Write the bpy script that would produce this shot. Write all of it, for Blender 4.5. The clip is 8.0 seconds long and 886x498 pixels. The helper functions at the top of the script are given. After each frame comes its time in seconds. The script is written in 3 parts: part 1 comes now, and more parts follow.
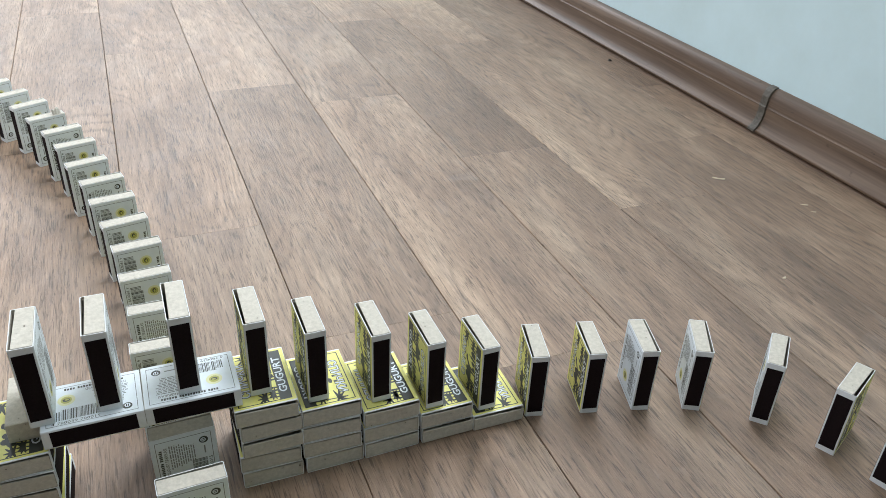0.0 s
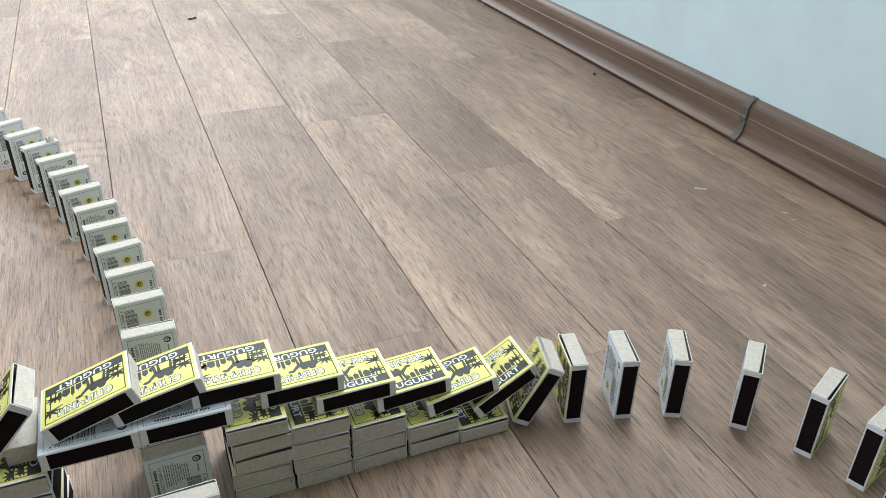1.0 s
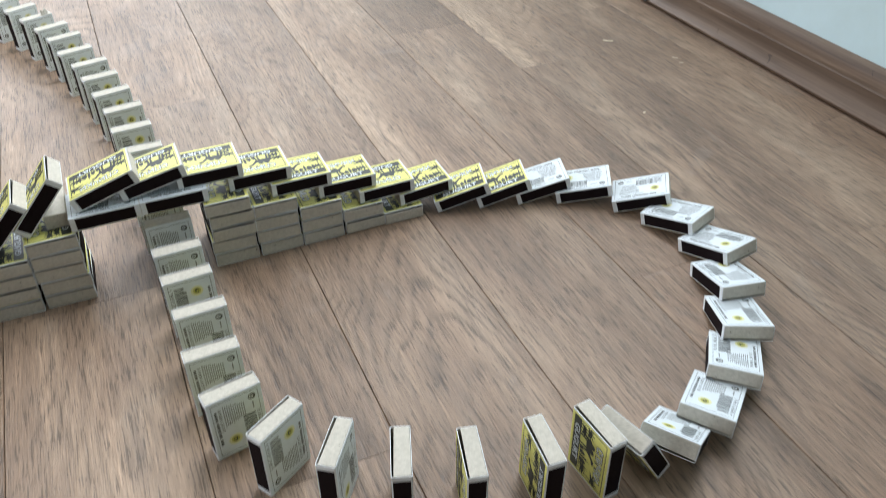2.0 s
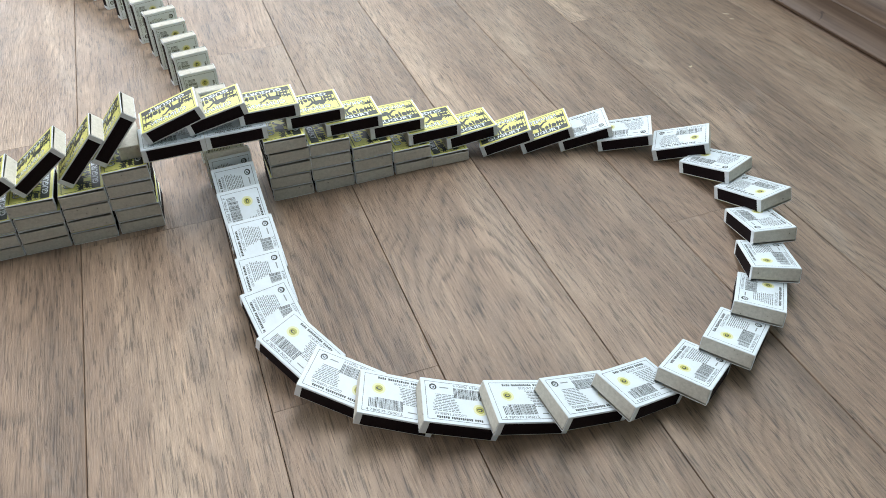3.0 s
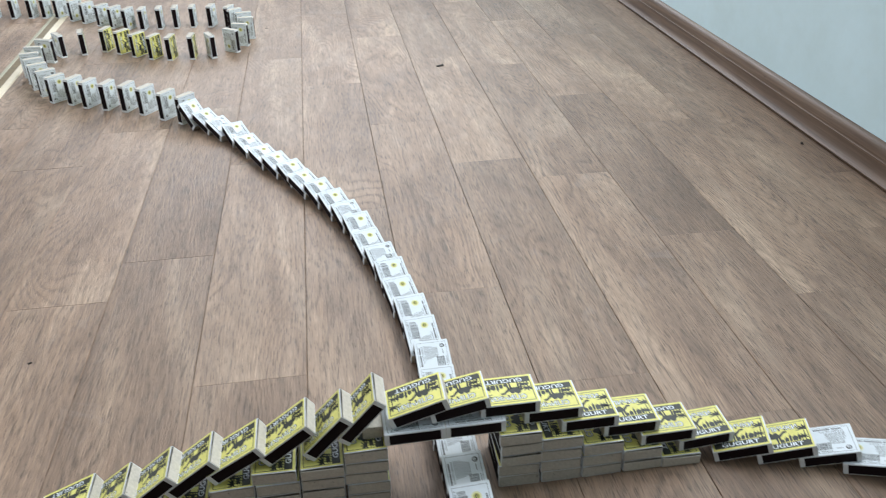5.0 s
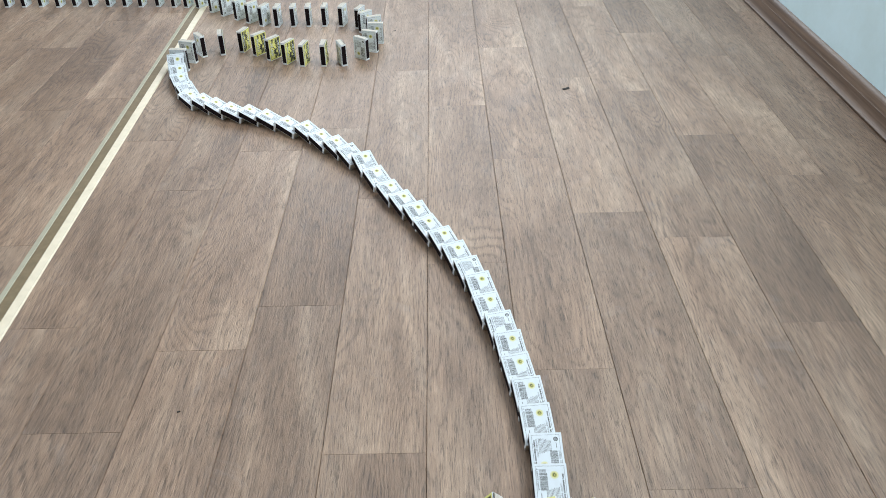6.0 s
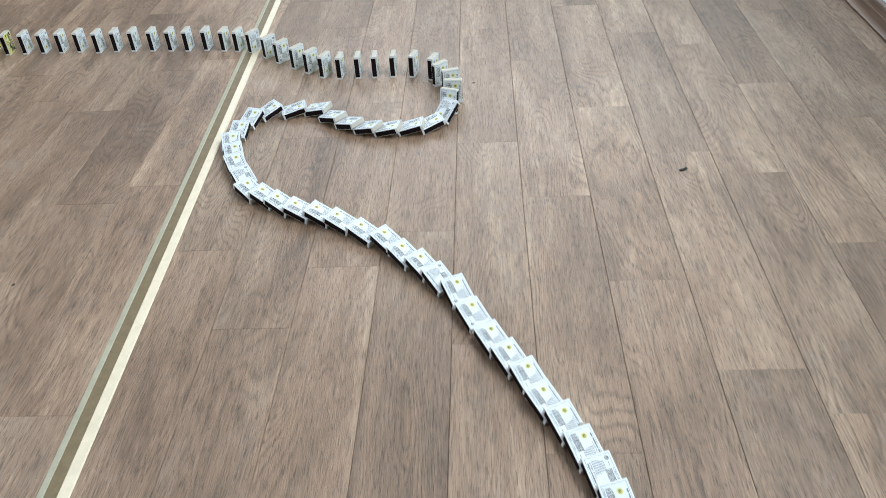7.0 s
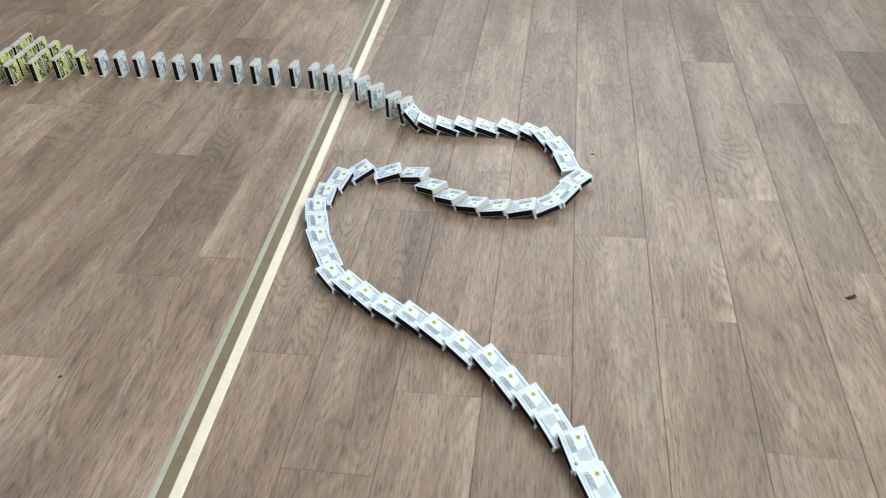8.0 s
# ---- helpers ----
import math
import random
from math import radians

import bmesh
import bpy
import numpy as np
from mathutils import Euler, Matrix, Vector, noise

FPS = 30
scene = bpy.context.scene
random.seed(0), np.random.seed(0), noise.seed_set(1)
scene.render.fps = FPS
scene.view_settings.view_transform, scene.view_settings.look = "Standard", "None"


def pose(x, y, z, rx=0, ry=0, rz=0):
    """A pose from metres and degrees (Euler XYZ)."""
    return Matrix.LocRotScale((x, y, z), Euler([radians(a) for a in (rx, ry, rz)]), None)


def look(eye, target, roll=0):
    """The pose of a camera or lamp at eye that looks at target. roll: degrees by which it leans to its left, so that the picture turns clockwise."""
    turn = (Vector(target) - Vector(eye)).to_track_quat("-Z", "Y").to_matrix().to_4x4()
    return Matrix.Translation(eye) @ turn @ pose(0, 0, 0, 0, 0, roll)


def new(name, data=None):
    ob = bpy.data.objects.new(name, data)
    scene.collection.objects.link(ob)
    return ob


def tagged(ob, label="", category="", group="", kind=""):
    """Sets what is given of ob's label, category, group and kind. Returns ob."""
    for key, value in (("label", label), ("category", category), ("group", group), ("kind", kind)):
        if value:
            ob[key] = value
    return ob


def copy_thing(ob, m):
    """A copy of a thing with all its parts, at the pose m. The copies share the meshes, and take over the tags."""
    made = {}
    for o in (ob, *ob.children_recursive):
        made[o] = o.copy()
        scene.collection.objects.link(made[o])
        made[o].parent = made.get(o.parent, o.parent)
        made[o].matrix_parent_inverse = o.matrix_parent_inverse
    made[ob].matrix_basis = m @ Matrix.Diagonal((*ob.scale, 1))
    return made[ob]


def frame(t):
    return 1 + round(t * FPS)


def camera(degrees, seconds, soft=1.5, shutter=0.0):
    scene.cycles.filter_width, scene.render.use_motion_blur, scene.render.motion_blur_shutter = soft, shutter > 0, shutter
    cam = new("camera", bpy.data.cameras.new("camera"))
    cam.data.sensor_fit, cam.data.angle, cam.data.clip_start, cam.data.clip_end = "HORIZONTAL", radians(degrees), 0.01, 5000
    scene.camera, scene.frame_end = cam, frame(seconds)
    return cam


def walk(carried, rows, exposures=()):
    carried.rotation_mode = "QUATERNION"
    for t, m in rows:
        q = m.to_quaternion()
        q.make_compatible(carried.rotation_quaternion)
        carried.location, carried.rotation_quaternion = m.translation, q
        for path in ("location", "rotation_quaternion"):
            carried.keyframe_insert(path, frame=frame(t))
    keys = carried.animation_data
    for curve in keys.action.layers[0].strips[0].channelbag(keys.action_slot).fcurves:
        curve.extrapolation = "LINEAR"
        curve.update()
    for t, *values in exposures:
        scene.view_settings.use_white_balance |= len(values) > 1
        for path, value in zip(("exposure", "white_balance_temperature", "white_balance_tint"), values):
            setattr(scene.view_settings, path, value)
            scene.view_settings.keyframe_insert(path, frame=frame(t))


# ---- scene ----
PATH = [
    (0, (-0.3261, -0.3103, 0.3726), (0.0082, 0.4747, -0.1490), 2.51),
    (0.5, (-0.3232, -0.3130, 0.3723), (0.0133, 0.4716, -0.1484), 2.61),
    (1, (-0.3212, -0.3250, 0.3848), (0.0170, 0.4665, -0.1242), 1.15),
    (1.5, (-0.3215, -0.4001, 0.3904), (0.0166, 0.3813, -0.1342), 1.57),
    (2, (-0.3384, -0.5100, 0.4119), (-0.0174, 0.2156, -0.1967), -0.26),
    (2.2, (-0.3507, -0.5234, 0.4102), (-0.0318, 0.1763, -0.2292), 1.09),
    (3.3, (-0.347, -0.556, 0.425), (0.127, 0.917, -0.843), -2.3),
    (3.5, (-0.348, -0.546, 0.434), (0.126, 0.941, -0.816), -2.3),
    (4, (-0.364, -0.505, 0.468), (0.086, 1.047, -0.71), -1.6),
    (4.5, (-0.381, -0.469, 0.501), (-0.02, 1.178, -0.575), -1.9),
    (5, (-0.416, -0.443, 0.534), (-0.164, 1.255, -0.492), -0.9),
    (5.2, (-0.433, -0.432, 0.55), (-0.244, 1.281, -0.463), -0.9),
    (6.3, (-0.4469, -0.3220, 0.7398), (-0.4654, 0.4757, 0.1371), -1.71),
    (6.5, (-0.4660, -0.2588, 0.7628), (-0.4958, 0.5305, 0.1495), -2.41),
    (7, (-0.5264, -0.0345, 0.7853), (-0.5801, 0.7522, 0.1703), -3.79),
    (7.5, (-0.5720, 0.0823, 0.7961), (-0.6269, 0.8697, 0.1822), -1.43),
    (8, (-0.6245, 0.2328, 0.8022), (-0.7492, 1.0078, 0.1827), -2.18),
]
cam = camera(57.8, 8.0, soft=0.7, shutter=0.2)
walk(cam, [(t, look(eye, target, roll)) for t, eye, target, roll in PATH],
     exposures=[(0.0, 0.25, 6470, 13), (2.0, 0.38, 6490, 13), (3.5, 0.37, 6420, 11), (5.2, -0.02, 6390, 13), (6.5, -0.07, 6270, 10), (8.0, -0.14, 6270, 10)])


# ---- light ----
def daylight():
    world = bpy.data.worlds.new("sky")
    scene.world = world
    world.use_nodes = True
    nodes, links = world.node_tree.nodes, world.node_tree.links
    sky = nodes.new("ShaderNodeTexSky")
    sky.sky_type, sky.sun_disc = "NISHITA", False
    sky.sun_elevation, sky.sun_rotation = radians(40), radians(150)
    links.new(sky.outputs[0], nodes["Background"].inputs[0])
    nodes["Background"].inputs[1].default_value = 0.12


def window_light(name, m, width, height, power, colour):
    lamp = bpy.data.lights.new(name, "AREA")
    lamp.shape, lamp.size, lamp.size_y, lamp.energy, lamp.color = "RECTANGLE", width, height, power, colour
    ob = new(name, lamp)
    ob.matrix_world = m
    return ob


daylight()
window_light("window_light_north", look((-0.6, 3.76, 1.75), (-0.6, 0, 1.15)), 2.0, 1.5, 58, (0.88, 0.95, 1.0))
# added fill with no known window behind it; brightens the turquoise wall
window_light("fill_light_west", look((-4.42, 1.0, 1.65), (0, 1.0, 1.2)), 3.0, 1.6, 66, (0.88, 0.95, 1.0))

window_light("window_light_east", look((0.43, 0.80, 1.68), (-1.0, 0.80, 1.28)), 1.5, 1.2, 56, (0.89, 0.955, 1.0))


# ---- materials ----
def material(name, colour, rough=0.6, metal=0.0, spec=0.5):
    m = bpy.data.materials.new(name)
    m.use_nodes = True
    b = m.node_tree.nodes["Principled BSDF"]
    b.inputs["Base Color"].default_value = (*colour, 1)
    b.inputs["Roughness"].default_value = rough
    b.inputs["Metallic"].default_value = metal
    b.inputs["Specular IOR Level"].default_value = spec
    return m


def node(m, kind, **values):
    n = m.node_tree.nodes.new(kind)
    for key, value in values.items():
        n.inputs[key.replace("_", " ")].default_value = value
    return n


def ramp(m, stops):
    n = m.node_tree.nodes.new("ShaderNodeValToRGB")
    els = n.color_ramp.elements
    els[0].position, els[0].color = stops[0][0], (*stops[0][1], 1)
    els[1].position, els[1].color = stops[-1][0], (*stops[-1][1], 1)
    for at, c in stops[1:-1]:
        els.new(at).color = (*c, 1)
    return n


def mix(m, kind, fac, a, b):
    n = m.node_tree.nodes.new("ShaderNodeMix")
    n.data_type, n.blend_type = "RGBA", kind
    for socket, value in ((n.inputs[0], fac), (n.inputs[6], a), (n.inputs[7], b)):
        if hasattr(value, "links"):
            m.node_tree.links.new(value, socket)
        else:
            socket.default_value = value
    return n.outputs[2]


def bump(m, height, strength, distance, rough=None):
    links, b = m.node_tree.links, m.node_tree.nodes["Principled BSDF"]
    n = node(m, "ShaderNodeBump", Strength=strength, Distance=distance)
    links.new(height, n.inputs["Height"])
    links.new(n.outputs[0], b.inputs["Normal"])


def wood_floor(name, tint=1.0, arches=1.0):
    """Oak-patterned vinyl: long grain, cathedral arches and dark pores, each plank its own shade."""
    m = material(name, (0.25, 0.17, 0.12), 0.42)
    links, b = m.node_tree.links, m.node_tree.nodes["Principled BSDF"]
    info, geo = node(m, "ShaderNodeObjectInfo"), node(m, "ShaderNodeNewGeometry")
    shift = node(m, "ShaderNodeVectorMath")
    shift.operation = "MULTIPLY_ADD"
    links.new(info.outputs["Random"], shift.inputs[0])
    shift.inputs[1].default_value = (7.3, 13.1, 5.7)
    links.new(geo.outputs["Position"], shift.inputs[2])

    def stretched(scale):
        n = node(m, "ShaderNodeMapping")
        n.inputs["Scale"].default_value = scale
        links.new(shift.outputs[0], n.inputs["Vector"])
        return n.outputs[0]

    def noise_of(vector, scale, detail, rough, distort=0.0):
        n = node(m, "ShaderNodeTexNoise", Scale=scale, Detail=detail, Roughness=rough, Distortion=distort)
        links.new(vector, n.inputs["Vector"])
        return n.outputs["Fac"]

    def shaped(value, stops):
        n = ramp(m, stops)
        links.new(value, n.inputs[0])
        return n.outputs[0]

    def grey(v):
        return (v, v * 0.985, v * 0.97)

    broad = noise_of(stretched((8, 1.8, 1)), 1.0, 5, 0.62, 0.8)
    smear = noise_of(stretched((30, 8, 1)), 1.0, 5, 0.65, 1.4)
    streak = noise_of(stretched((300, 20, 1)), 1.0, 4, 0.68, 0.4)
    pore = noise_of(stretched((950, 48, 1)), 1.0, 3, 0.62, 0.5)
    band = noise_of(stretched((75, 2.2, 1)), 1.0, 4, 0.6, 0.6)
    tone = shaped(broad, [(0.32, [v * tint for v in (0.188, 0.128, 0.088)]), (0.5, [v * tint for v in (0.285, 0.201, 0.142)]), (0.68, [v * tint for v in (0.392, 0.296, 0.217)])])
    c = mix(m, "MULTIPLY", 0.62, tone, shaped(smear, [(0.28, (0.60, 0.605, 0.65)), (0.46, grey(0.97)), (0.72, grey(1.14))]))
    c = mix(m, "MULTIPLY", 0.72, c, shaped(band, [(0.30, (0.80, 0.80, 0.815)), (0.5, grey(1.0)), (0.70, grey(1.17))]))
    c = mix(m, "MULTIPLY", 0.68, c, shaped(streak, [(0.32, grey(0.66)), (0.5, grey(1.0)), (0.68, grey(1.20))]))

    def sum_of(a, factor, b):
        n = node(m, "ShaderNodeMath")
        n.operation = "MULTIPLY_ADD"
        links.new(a, n.inputs[0])
        n.inputs[1].default_value = factor
        links.new(b, n.inputs[2])
        return n.outputs[0]

    # growth rings: lines of equal height in a stretched field, with arches and knots, broken up by the pores
    field = noise_of(stretched((9.0, 1.25, 1)), 1.0, 1.0, 0.40, 0.4)
    knots = noise_of(stretched((13.0, 5.5, 1)), 1.0, 1.5, 0.45, 0.6)
    uneven = sum_of(pore, 0.008, sum_of(streak, 0.012, sum_of(knots, 0.13, field)))
    turns = node(m, "ShaderNodeMath")
    turns.operation = "MULTIPLY"
    links.new(uneven, turns.inputs[0])
    turns.inputs[1].default_value = 270.0
    waves = node(m, "ShaderNodeMath")
    waves.operation = "SINE"
    links.new(turns.outputs[0], waves.inputs[0])
    rings = shaped(waves.outputs[0], [(0.0, grey(1.12)), (0.55, grey(1.0)), (1.0, grey(0.70))])
    where = shaped(noise_of(stretched((10, 3.6, 1)), 1.0, 2, 0.5, 0.5), [(0.46, [0.05 * arches] * 3), (0.66, [0.70 * arches] * 3)])
    c = mix(m, "MULTIPLY", where, c, rings)
    ticks = sum_of(waves.outputs[0], -0.028 * arches, pore)
    c = mix(m, "MULTIPLY", 0.8, c, shaped(ticks, [(0.37, grey(0.36)), (0.44, grey(0.96)), (0.58, grey(1.0)), (0.66, grey(1.28))]))
    c = mix(m, "MULTIPLY", 1.0, c, shaped(info.outputs["Random"], [(0.0, grey(0.87)), (0.5, grey(1.0)), (1.0, grey(1.11))]))
    # pale scuffs and dust
    scuff = noise_of(stretched((16, 11, 1)), 1.0, 6, 0.7, 1.0)
    c = mix(m, "MIX", shaped(scuff, [(0.58, (0, 0, 0)), (0.80, (0.25, 0.25, 0.25))]), c, (0.44, 0.41, 0.38, 1))
    links.new(c, b.inputs["Base Color"])
    links.new(shaped(scuff, [(0.3, (0.39, 0.39, 0.39)), (0.7, (0.54, 0.54, 0.54))]), b.inputs["Roughness"])
    b.inputs["Specular IOR Level"].default_value = 0.56
    bump(m, sum_of(streak, 0.5, ticks), 0.8, 0.0009)
    return m


def speckled(name, colour, rough, scale, amount, relief=0.0, spec=0.5, fine=6, dots=0.0):
    """A plain material with cloudy variation and a fine grain."""
    m = material(name, colour, rough, 0.0, spec)
    links, b = m.node_tree.links, m.node_tree.nodes["Principled BSDF"]
    place, info = node(m, "ShaderNodeTexCoord"), node(m, "ShaderNodeObjectInfo")
    add = node(m, "ShaderNodeVectorMath")
    add.operation = "MULTIPLY_ADD"
    links.new(info.outputs["Random"], add.inputs[0])
    add.inputs[1].default_value = (3.1, 5.3, 2.7)
    links.new(place.outputs["Object"], add.inputs[2])
    n = node(m, "ShaderNodeTexNoise", Scale=scale, Detail=fine, Roughness=0.68)
    links.new(add.outputs[0], n.inputs["Vector"])
    lo, hi = 1 - amount, 1 + amount * 0.6
    r = ramp(m, [(0.32, (lo, lo, lo * 0.98)), (0.68, (hi, hi, hi))])
    links.new(n.outputs["Fac"], r.inputs[0])
    c = mix(m, "MULTIPLY", 1.0, (*colour, 1), r.outputs[0])
    if dots:
        spot = node(m, "ShaderNodeTexNoise", Scale=dots, Detail=1.0, Roughness=0.5)
        links.new(add.outputs[0], spot.inputs["Vector"])
        edge = ramp(m, [(0.195, (0.30, 0.28, 0.26)), (0.235, (1, 1, 1))])
        links.new(spot.outputs["Fac"], edge.inputs[0])
        c = mix(m, "MULTIPLY", 1.0, c, edge.outputs[0])
    links.new(c, b.inputs["Base Color"])
    if relief:
        bump(m, n.outputs["Fac"], 0.4, relief)
    return m


def skirting_foil():
    """Printed wood foil: long soft streaks along the board, a few dark dents."""
    m = material("skirting_foil", (0.17, 0.115, 0.08), 0.45)
    links, b = m.node_tree.links, m.node_tree.nodes["Principled BSDF"]
    geo = node(m, "ShaderNodeNewGeometry")

    def streaks(scale, detail, stops):
        place = node(m, "ShaderNodeMapping")
        place.inputs["Scale"].default_value = scale
        links.new(geo.outputs["Position"], place.inputs["Vector"])
        n = node(m, "ShaderNodeTexNoise", Scale=1.0, Detail=detail, Roughness=0.6, Distortion=0.5)
        links.new(place.outputs[0], n.inputs["Vector"])
        r = ramp(m, stops)
        links.new(n.outputs["Fac"], r.inputs[0])
        return n.outputs["Fac"], r.outputs[0]

    _, broad = streaks((70, 2.2, 70), 4, [(0.3, (0.090, 0.056, 0.037)), (0.5, (0.158, 0.103, 0.069)), (0.7, (0.235, 0.162, 0.110))])
    fine_height, fine = streaks((420, 9, 420), 4, [(0.3, (0.72, 0.71, 0.70)), (0.5, (1, 1, 1)), (0.7, (1.2, 1.2, 1.2))])
    _, dents = streaks((90, 60, 90), 2, [(0.24, (0.45, 0.45, 0.45)), (0.30, (1, 1, 1))])
    c = mix(m, "MULTIPLY", 0.8, broad, fine)
    links.new(mix(m, "MULTIPLY", 0.8, c, dents), b.inputs["Base Color"])
    bump(m, fine_height, 0.25, 0.0004)
    return m


FLOOR = wood_floor("oak_vinyl")
FLOOR_2 = wood_floor("oak_vinyl_second_room", 1.10)
UNDERLAY = material("underlay", (0.035, 0.026, 0.02), 0.9)
WALL = speckled("turquoise_wall_paint", (0.70, 0.885, 0.925), 0.75, 9, 0.05, 0.0006)
# unseen walls that close the room, kept dark grey so shadows stay deep
LOW_BOUNCE_WALL = speckled("low_bounce_wall_grey", (0.25, 0.25, 0.25), 0.8, 9, 0.05)
# unseen ceiling in mid grey: less fill light comes back down
CEILING = speckled("low_bounce_ceiling_grey", (0.50, 0.50, 0.49), 0.85, 9, 0.04)
SKIRT = skirting_foil()
CLIP = speckled("grey_plastic", (0.125, 0.11, 0.088), 0.6, 260, 0.45)
# one metal in two tones: the lips' lit and shaded slopes are in the colour
GOLD_LIT = speckled("gold_aluminium_lit", (0.80, 0.70, 0.53), 0.38, 60, 0.08)
GOLD_SHADED = speckled("gold_aluminium_shaded", (0.46, 0.435, 0.325), 0.5, 60, 0.12)
OLIVE = speckled("olive_brown_band", (0.215, 0.16, 0.09), 0.5, 60, 0.2)
BOARD = speckled("grey_board", (0.565, 0.525, 0.45), 0.85, 420, 0.16, 0.0002, 0.3, dots=420)
CARD = speckled("white_card", (0.75, 0.775, 0.785), 0.6, 220, 0.06, 0.0001, 0.4)
STRIKER = speckled("striking_paste", (0.011, 0.006, 0.007), 0.8, 900, 0.35, 0.0004, 0.12)
YELLOW = speckled("yellow_print", (0.78, 0.735, 0.21), 0.5, 160, 0.1)
INK = material("black_ink", (0.036, 0.040, 0.033), 0.5)
PALE = speckled("pale_paper", (0.73, 0.785, 0.825), 0.5, 160, 0.05)
GREY_INK = material("grey_ink", (0.20, 0.215, 0.215), 0.55)
SUN_HALO = material("pale_yellow_ink", (0.74, 0.73, 0.42), 0.55)
SUN_CORE = material("yellow_ink", (0.46, 0.45, 0.10), 0.55)
CHIP = material("dark_chip", (0.02, 0.016, 0.012), 0.8)
MATCHWOOD = speckled("bare_matchwood", (0.72, 0.62, 0.46), 0.7, 300, 0.15)
CRUMPLE = speckled("crumpled_paper", (0.40, 0.37, 0.31), 0.8, 400, 0.35)


# ---- mesh helpers ----
def mesh_of(bm, *materials, smooth=False):
    me = bpy.data.meshes.new("mesh")
    bmesh.ops.recalc_face_normals(bm, faces=bm.faces)
    bm.to_mesh(me)
    bm.free()
    for m in materials:
        me.materials.append(m)
    if smooth:
        me.shade_smooth()
    return me


def part(name, me, parent, label="", m=None):
    ob = new(name, me)
    ob.parent = parent
    if m is not None:
        ob.matrix_basis = m
    return tagged(ob, label)


def block(bm, x0, x1, y0, y1, z0, z1, mat=0, bevel=0.0):
    vs = [bm.verts.new((x, y, z)) for x in (x0, x1) for y in (y0, y1) for z in (z0, z1)]
    faces = [bm.faces.new([vs[i] for i in q]) for q in
             ((0, 1, 3, 2), (4, 6, 7, 5), (0, 4, 5, 1), (2, 3, 7, 6), (0, 2, 6, 4), (1, 5, 7, 3))]
    for f in faces:
        f.material_index = mat
    if bevel:
        edges = list({e for f in faces for e in f.edges})
        for f in bmesh.ops.bevel(bm, geom=edges, offset=bevel, segments=2, affect="EDGES", profile=0.5)["faces"]:
            f.material_index = mat


def sheet(bm, pts, level, mat):
    """One flat printed shape: (u, v) points on the label, level metres proud."""
    f = bm.faces.new([bm.verts.new((u, v, level)) for u, v in pts])
    f.material_index = mat


def bar(bm, u0, v0, u1, v1, level, mat):
    sheet(bm, ((u0, v0), (u1, v0), (u1, v1), (u0, v1)), level, mat)


def disc(bm, u, v, ru, rv, level, mat, n=14, a0=0.0, a1=2 * math.pi):
    sheet(bm, [(u + ru * math.cos(a0 + (a1 - a0) * k / n), v + rv * math.sin(a0 + (a1 - a0) * k / n))
               for k in range(n + (a1 - a0 < 6))], level, mat)


def limb(bm, a, b, wa, wb, level, mat):
    """A tapered stroke from a to b."""
    d = Vector((b[0] - a[0], b[1] - a[1])).normalized()
    n = Vector((-d.y, d.x))
    sheet(bm, [(a[0] + n.x * wa, a[1] + n.y * wa), (a[0] - n.x * wa, a[1] - n.y * wa),
               (b[0] - n.x * wb, b[1] - n.y * wb), (b[0] + n.x * wb, b[1] + n.y * wb)], level, mat)


LETTERS = {}


def letters(bm, text, u, v, height, width, level, mat, bold=0.0):
    """Flat lettering with its lower left corner at (u, v), squeezed to the given width."""
    key = (text, bold)
    if key not in LETTERS:
        cu = bpy.data.curves.new("lettering", "FONT")
        cu.body, cu.size, cu.resolution_u, cu.offset = text, 1.0, 2, bold
        ob = new("lettering", cu)
        bpy.context.view_layer.update()
        me = bpy.data.meshes.new_from_object(ob.evaluated_get(bpy.context.evaluated_depsgraph_get()))
        LETTERS[key] = ([tuple(q.co) for q in me.vertices], [tuple(p.vertices) for p in me.polygons])
        bpy.data.objects.remove(ob)
        bpy.data.curves.remove(cu)
        bpy.data.meshes.remove(me)
    pts, polys = LETTERS[key]
    x0, x1 = min(p[0] for p in pts), max(p[0] for p in pts)
    y0, y1 = min(p[1] for p in pts), max(p[1] for p in pts)
    vs = [bm.verts.new((u + (p[0] - x0) / (x1 - x0) * width, v + (p[1] - y0) / (y1 - y0) * height, level)) for p in pts]
    for p in polys:
        try:
            bm.faces.new([vs[i] for i in p]).material_index = mat
        except ValueError:
            pass


# ---- the room ----
WALL_X, WALL_Y, WALL_LEAN = 0.369, 0.377, 0.0


def wall_frame(y):
    """A pose on the foot of the skirting: x into the wall, y along it."""
    return Matrix.Translation((WALL_X, WALL_Y, 0)) @ pose(0, 0, 0, 0, 0, WALL_LEAN) @ Matrix.Translation((0, y, 0))


